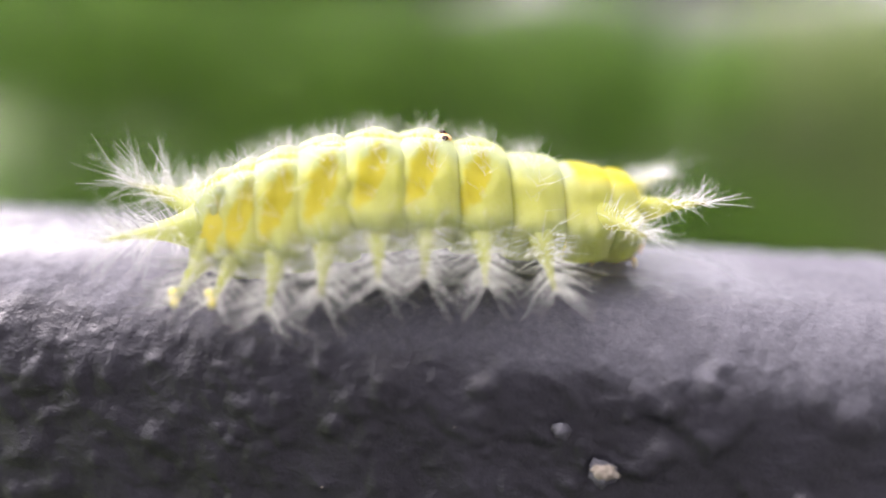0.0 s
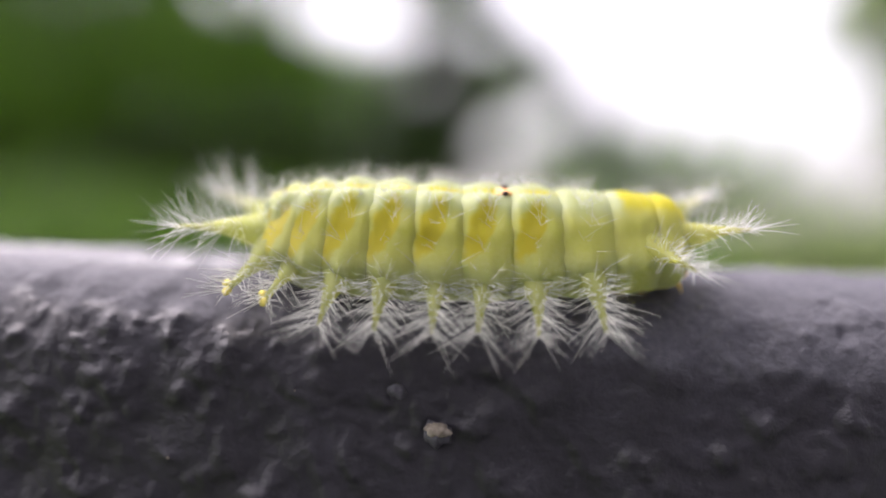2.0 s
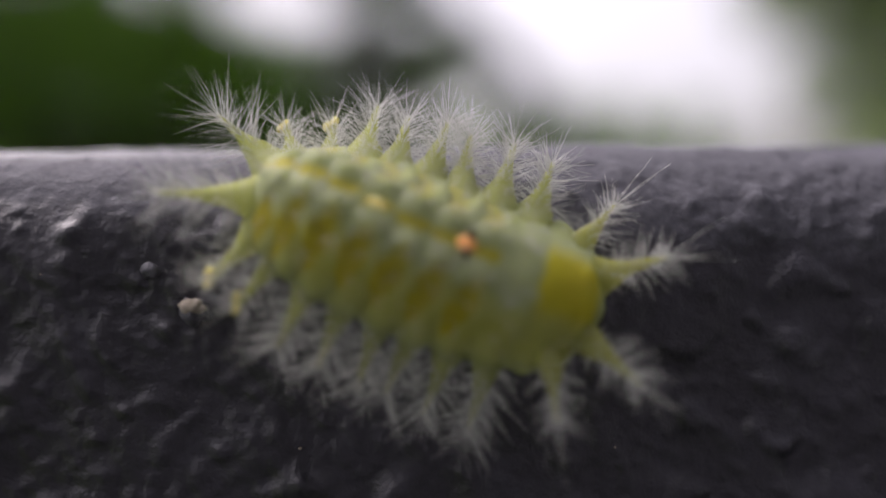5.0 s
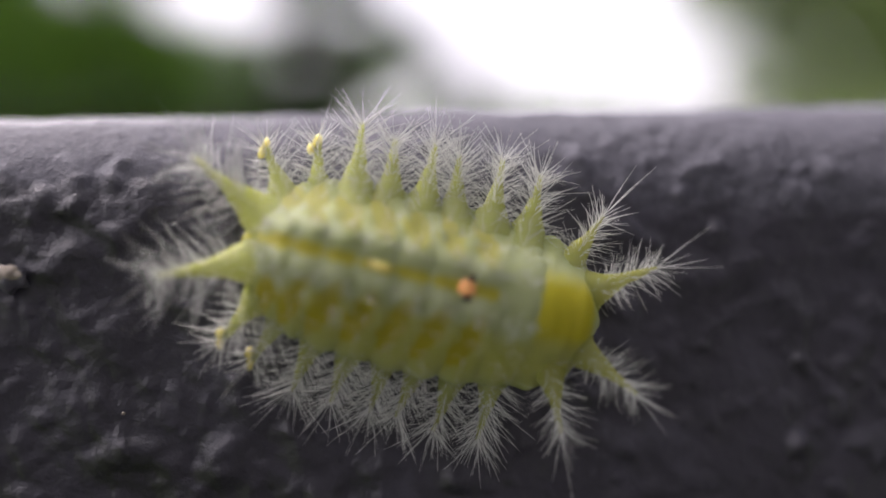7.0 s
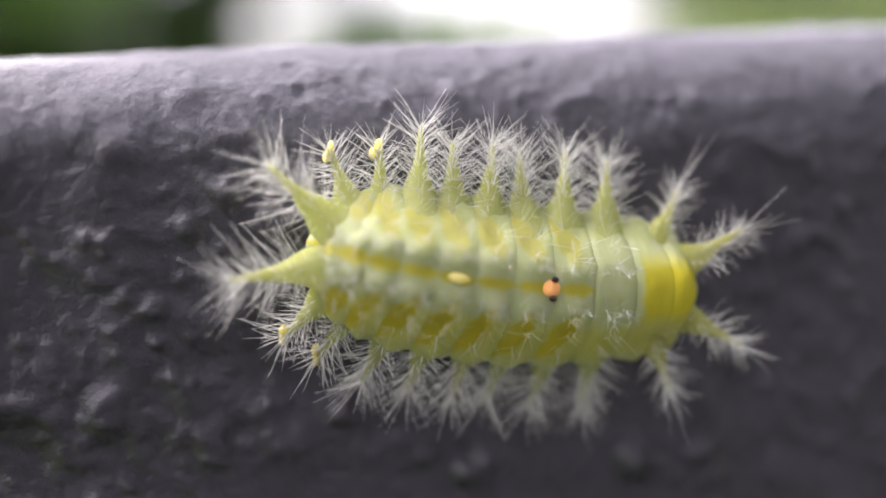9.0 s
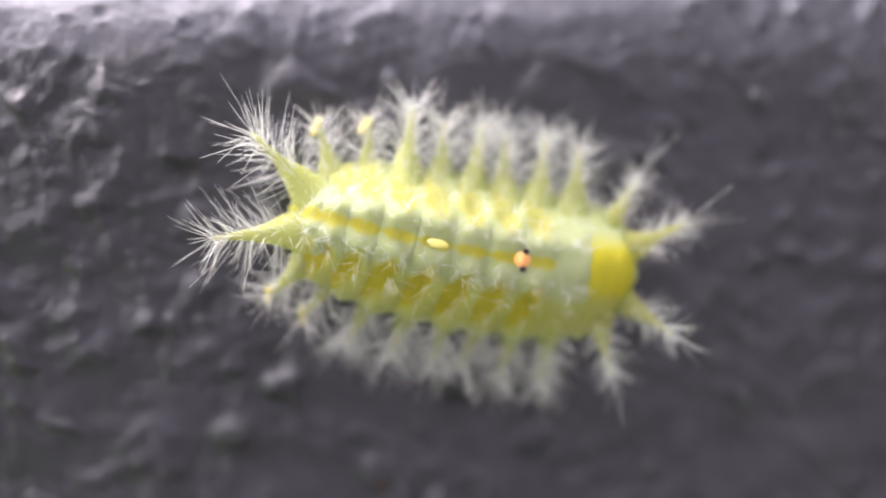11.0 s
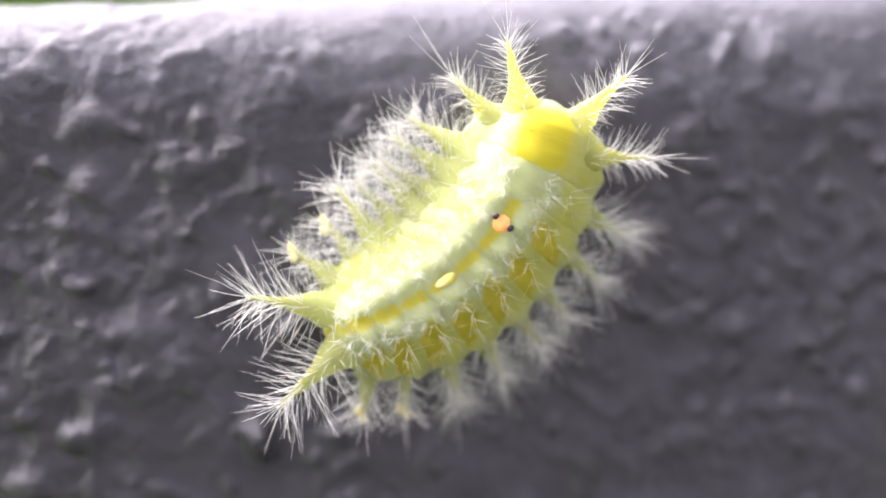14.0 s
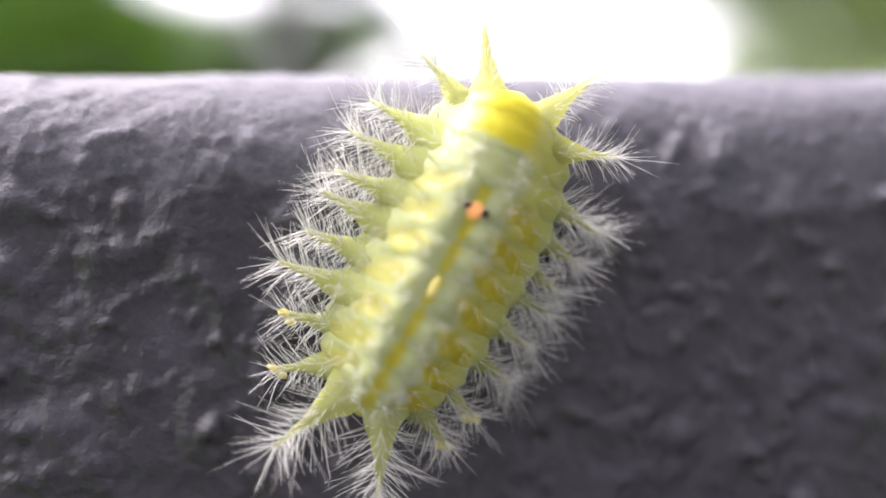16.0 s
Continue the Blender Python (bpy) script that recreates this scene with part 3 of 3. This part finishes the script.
def add_spine(seg, base, way, length, r0, mat, name="spine", droop=0.25, bristles=46, blen=1.6, seed=0, knob=False, label="", long=0, lean=0.8):
    """A tapering fleshy spine with a comb of fine straight bristles along both its sides."""
    rng = random.Random(seed)
    way = Matrix.Rotation(radians(rng.uniform(-5, 5)), 3, "Z") @ Vector(way)
    length *= rng.uniform(0.92, 1.06)
    pts = [p * MM for p in spine_points(base, way, length, droop, 9)]
    n = len(pts) - 1
    radii = [r0 * MM * (0.06 + 0.27 * (1 - i / n) + 0.72 * (1 - i / n) ** 2.6) for i in range(n + 1)]
    if knob:
        radii = [max(r, 0.17 * MM) for r in radii]
    b = Build()
    b.tube(pts, radii, 14, False)
    b.f.append(tuple(range(len(b.v) - 14, len(b.v))))
    for q, v in enumerate(b.v):
        c = pts[q // 14]
        k = 1 + 0.25 * noise.noise(v / MM * 1.8 + Vector((seed, 0, 0))) + 0.2 * noise.noise(v / MM * 4.5 + Vector((0, seed, 0)))
        b.v[q] = Vector((c.x + (v.x - c.x) * k, c.y + (v.y - c.y) * k, c.z + (v.z - c.z) * k * (0.85 - 0.15 * (q // 14) / n)))
    sp = part(name, b.mesh(name, mat), seg, label)
    d = (pts[-1] - pts[0]).normalized()
    if knob:
        kb = Build()
        for o, back, long_r in (((0, 0, 0), -0.1, 0.42), ((-0.3, 0, 0.05), -0.5, 0.3)):
            c = pts[-1] + (Vector(o) + d * back) * MM
            kb.blob(c, (0.19 * MM, long_r * MM, 0.19 * MM), 8, 10, 0.3, seed)
        part("spine_tip", kb.mesh("spine_tip", KNOB), seg, "yellow bulbous spine tip")
    tb = Build()
    flat = d.cross(Vector((0, 0, 1))).normalized()
    upright = flat.cross(d)
    for q in range(bristles):
        sgn = 1 if q % 2 else -1
        f = min(0.2 + 0.82 * (q + rng.uniform(-3, 3)) / bristles, 1.0)
        i = min(max(int(f * n), 0), n - 1)
        p = pts[i].lerp(pts[i + 1], f * n - i)
        fan = rng.triangular(-1.0, 2.0, 0.35)  # most stand out to the sides, some up and down
        out = flat * sgn * math.cos(fan) + upright * math.sin(fan)
        go = (out + d * max(lean * (0.55 + 0.8 * f * f) + rng.gauss(0, 0.36), -0.1)).normalized()
        ln = blen * rng.uniform(0.45, 1.2) * (1.0 - 0.3 * (f - 0.55) ** 2) * MM
        if rng.random() < 0.15:
            ln *= 0.55
        bend = Vector((rng.gauss(0, 0.09), rng.gauss(0, 0.09), rng.gauss(-0.05, 0.08))) * ln
        r = 0.017 * MM
        if long and q >= bristles - long:
            ln *= rng.uniform(1.6, 2.2)
            go = (d + out * rng.uniform(0.1, 0.5)).normalized()
        tb.tube([p, p + go * ln * 0.5 + bend * 0.3, p + go * ln + bend], [r, r * 0.8, r * 0.3], 3, False)
    part("bristle_tuft", tb.mesh("bristle_tuft", BRISTLE), seg, "fine white bristles")
    return sp


def dorsal_tuft(seg, k, w, seed):
    """Short fine bristles scattered over the two dorsal ridges of a segment."""
    rng = random.Random(seed)
    for sgn in (-1, 1):
        tb = Build()
        for cx, ct, count in ((0.0, 0.38, 17), (0.45, 0.27, 8), (-0.45, 0.25, 8), (0.2, 0.62, 8), (-0.2, 0.84, 6)):
            for q in range(count):
                t = ct + rng.gauss(0, 0.035)
                _, z = ring_point(math.acos(t), w, TALL[k])
                p = Vector((cx + rng.gauss(0, 0.15), sgn * t * w, z + 0.1)) * MM
                go = Vector((rng.gauss(0, 0.8), sgn * (1.6 * ct * ct + rng.gauss(0, 0.7)), 1.0)).normalized()
                ln = rng.uniform(0.35, 1.1) * (1.4 if ct > 0.6 else 1.0) * MM
                tb.tube([p, p + go * ln], [0.010 * MM, 0.004 * MM], 3, False)
        part("bristle_tuft", tb.mesh("bristle_tuft", BRISTLE), seg, "short white bristles")


def deg_way(a, el):
    a, el = radians(a), radians(el)
    return Vector((math.cos(a) * math.cos(el), math.sin(a) * math.cos(el), math.sin(el)))


def build_caterpillar():
    root = tagged(new("caterpillar"), "pale yellow-green slug caterpillar with bristly spines crawling on the ledge", "caterpillar")
    segs = []
    for k in range(SEGS):
        seg = part("segment", segment_mesh(k), root)
        w = HALF[k]
        for sgn in (-1, 1):
            sd = 100 + k * 4 + sgn
            if k == 0:
                add_spine(seg, (0.1, sgn * 0.75, 0.1), deg_way(180 - sgn * 26, 11), 4.8, 1.35, SPINE, "tail_horn", 0.3, 150, 2.6, sd, lean=0.75)
            elif k in (1, 2):
                add_spine(seg, (-0.1, sgn * w * 0.58, -0.3), deg_way(sgn * (122 if k == 1 else 108), -10 if sgn < 0 else 4), 3.7, 1.4, SPINE, "spine", 0.5, 110, 2.0, sd, True, lean=0.7)
            elif k <= 8:
                add_spine(seg, (0.0, sgn * w * 0.62, -0.3 if sgn < 0 else 0.1), deg_way(sgn * (103 - 3.5 * (k - 3)), -10 if sgn < 0 else 3), 4.15 if sgn < 0 else 4.3, 1.6, SPINE, "spine", 0.9 if sgn < 0 else 0.6, 175, 2.1, sd, lean=0.75)
            elif k == 9:
                add_spine(seg, (0.3, sgn * w * 0.5, 0.2), deg_way(sgn * 70, 8), 3.9, 1.35, HORN, "front_horn", 0.4, 130, 1.6, sd, long=3)
            else:
                add_spine(seg, (-0.1, sgn * 0.95, 0.3), deg_way(sgn * 29, 20), 3.9, 1.4, HORN, "front_horn", 0.3, 130, 1.6, sd + 50, long=5)
        if k < 9:
            dorsal_tuft(seg, k, w, 500 + k)
        if k == 6:
            b = Build()
            b.blob((0.8 * MM, 0, (TALL[k] - 0.09) * MM), (0.44 * MM, 0.42 * MM, 0.16 * MM), 6, 14, 0.2, 1)
            part("dorsal_spot", b.mesh("dorsal_spot", ORANGE), seg, "orange spot on the back")
            for sgn in (-1, 1):
                b = Build()
                b.blob((0.9 * MM, sgn * 0.43 * MM, (TALL[k] + 0.03) * MM), (0.18 * MM, 0.15 * MM, 0.13 * MM), 5, 10, 0.2, 2)
                part("black_dot", b.mesh("black_dot", BLACK), seg, "small black dot")
        if k == 4:
            b = Build()
            b.blob((0.1 * MM, 0, (TALL[k] - 0.07) * MM), (0.6 * MM, 0.24 * MM, 0.12 * MM), 6, 12, 0.2, 3)
            part("dorsal_spot", b.mesh("dorsal_spot", CREAM), seg, "cream-yellow spot on the back")
        if k == SEGS - 1:
            b = Build()
            b.blob((0.3 * MM, 0, -1.35 * MM), (1.0 * MM, 1.35 * MM, 0.8 * MM), 10, 16, 0.05, 5)
            part("head", b.mesh("head", HEAD), seg, "small orange-brown head tucked under")
        if k >= 8:
            for sgn in (-1, 1):
                b = Build()
                b.tube([Vector(p) * MM for p in ((0.3, sgn * 0.9, -1.7), (0.5, sgn * 1.35, -2.0), (0.6, sgn * 1.5, -2.35))], [0.12 * MM, 0.08 * MM, 0.03 * MM], 7)
                part("leg", b.mesh("leg", HEAD), seg, "tiny amber true leg")
        segs.append(seg)
    return root, segs


caterpillar, segments = build_caterpillar()

# ---- what moves: seconds, then place along the ledge and down from its crest for tail, dorsal spot and front, the hump, its tilt and its station ----
CRAWL = [
    (0, -34.1, 5.0, -22.6, 3.1, -13.1, 1.5, 1.5, 0, 0.52),
    (0.2, -32.4, 4.9, -20.5, 2.3, -12.4, 3.3, 0.7, 0, 0.5),
    (0.5, -29.3, 5.4, -17.8, 4.8, -9.7, 4.4, 0.4, -3, 0.25),
    (1, -26.5, 7.0, -17.3, 4.5, -8.5, 6.2, 0.9, -4, 0.36),
    (1.5, -24.4, 6.6, -13.7, 6.4, -6.5, 7.7, 0.5, -5, 0.62),
    (2, -23.9, 5.5, -11.8, 5.9, -3.1, 5.1, 0, 1, 0.5),
    (2.5, -20.9, 7.4, -11.0, 6.1, -3.1, 8.0, 0.5, -4, 0.3),
    (3, -18.0, 8.0, -9.1, 8.6, -3.4, 10.4, 0.3, 1, 0.55),
    (3.5, -16.5, 7.6, -6.6, 9.8, -2.2, 12.1, 0.1, 10, 0.5),
    (4, -13.3, 8.2, -5.2, 10.5, -0.8, 12.2, 0.1, 14, 0.5),
    (6.3, -6.8, 11.5, 1.8, 15.2, 8.7, 17.3, 0, 11, 0.5),
    (6.5, -5.8, 12.0, 2.9, 15.2, 9.5, 16.0, 0, 11, 0.5),
    (7, -3.5, 13.1, 5.0, 15.6, 10.6, 17.1, 0, 9, 0.5),
    (7.5, -1.4, 13.8, 7.7, 17.3, 13.1, 20.7, 0, 5.5, 0.5),
    (8, 1.2, 14.9, 9.8, 18.2, 15.7, 21.6, 0, 5.5, 0.5),
    (8.5, 2.5, 15.6, 11.8, 18.9, 18.0, 21.7, 0, 5.5, 0.5),
    (9, 4.6, 16.1, 14.4, 18.8, 22.0, 19.7, 0, 5.5, 0.5),
    (9.5, 6.9, 17.2, 16.2, 18.9, 23.3, 19.6, 0, 6, 0.5),
    (10, 8.5, 17.7, 18.0, 20.2, 24.1, 22.6, 0, 6, 0.5),
    (10.2, 8.4, 17.6, 18.9, 21.5, 24.4, 24.2, 0, 6, 0.5),
    (12.3, 19.9, 21.5, 29.2, 22.7, 35.0, 21.1, 0, 8, 0.5),
    (12.5, 20.3, 21.6, 29.6, 22.5, 35.4, 21.0, 0, 8, 0.5),
    (13, 21.5, 22.3, 31.2, 21.9, 36.7, 20.7, 0, 8, 0.5),
    (13.5, 22.2, 22.4, 31.7, 19.8, 36.6, 16.5, 0, 7, 0.5),
    (14, 24.4, 23.6, 32.2, 19.1, 34.9, 14.1, 0, 5.5, 0.5),
    (14.5, 25.2, 23.2, 32.6, 17.4, 35.0, 13.3, 0, 4.5, 0.5),
    (15, 26.8, 23.4, 32.6, 15.6, 34.0, 10.7, 0, 4, 0.5),
    (15.5, 28.0, 23.1, 32.9, 14.7, 33.9, 10.2, 0, 3.5, 0.5),
    (16, 29.1, 22.5, 34.0, 14.0, 36.2, 10.1, 0, 3, 0.5),
]
BODY_UP = 2.35


def on_curve(row, s):
    """The place and frame of the body at s (0 tail to 1 front), riding over the ledge."""
    xt, vt, xm, vm, xh, vh, lift, tilt, hump = row
    g = 5.95 / 9.5
    a, b, c = (s - g) * (s - 1) / g, s * (s - 1) / (g * (g - 1)), s * (s - g) / (1 - g)
    da, db, dc = (2 * s - g - 1) / g, (2 * s - 1) / (g * (g - 1)), (2 * s - g) / (1 - g)
    x, v = a * xt + b * xm + c * xh, a * vt + b * vm + c * vh
    dx, dv = da * xt + db * xm + dc * xh, da * vt + db * vm + dc * vh
    ns = [Vector((0, *profile(v + e)[1])) for e in (-1.6, 0, 1.6)]
    n = (ns[0] + ns[1] + ns[2]).normalized()
    (y, z), _ = profile(v)
    down = Vector((0, n.z, -n.y)) * -1
    d = (Vector((1, 0, 0)) * dx + down * dv).normalized()
    side = n.cross(d).normalized()
    c, e = math.cos(radians(tilt)), math.sin(radians(tilt))
    side = side * c - n * e
    m = Matrix((d, side, d.cross(side))).transposed().to_4x4()
    m.translation = (Vector((x, y, z)) + n * (BODY_UP + lift * math.exp(-((s - hump) / 0.27) ** 2))) * MM
    return m


def motions():
    base = [(t, on_curve(r, 0.5)) for t, *r in CRAWL]
    walk(caterpillar, base)
    for k, seg in enumerate(segments):
        s = (sum(SHARE[:k]) + 0.5 * SHARE[k]) / sum(SHARE)
        walk(seg, [(t, m.inverted() @ on_curve(r, s)) for (t, m), (_, *r) in zip(base, CRAWL)])


motions()
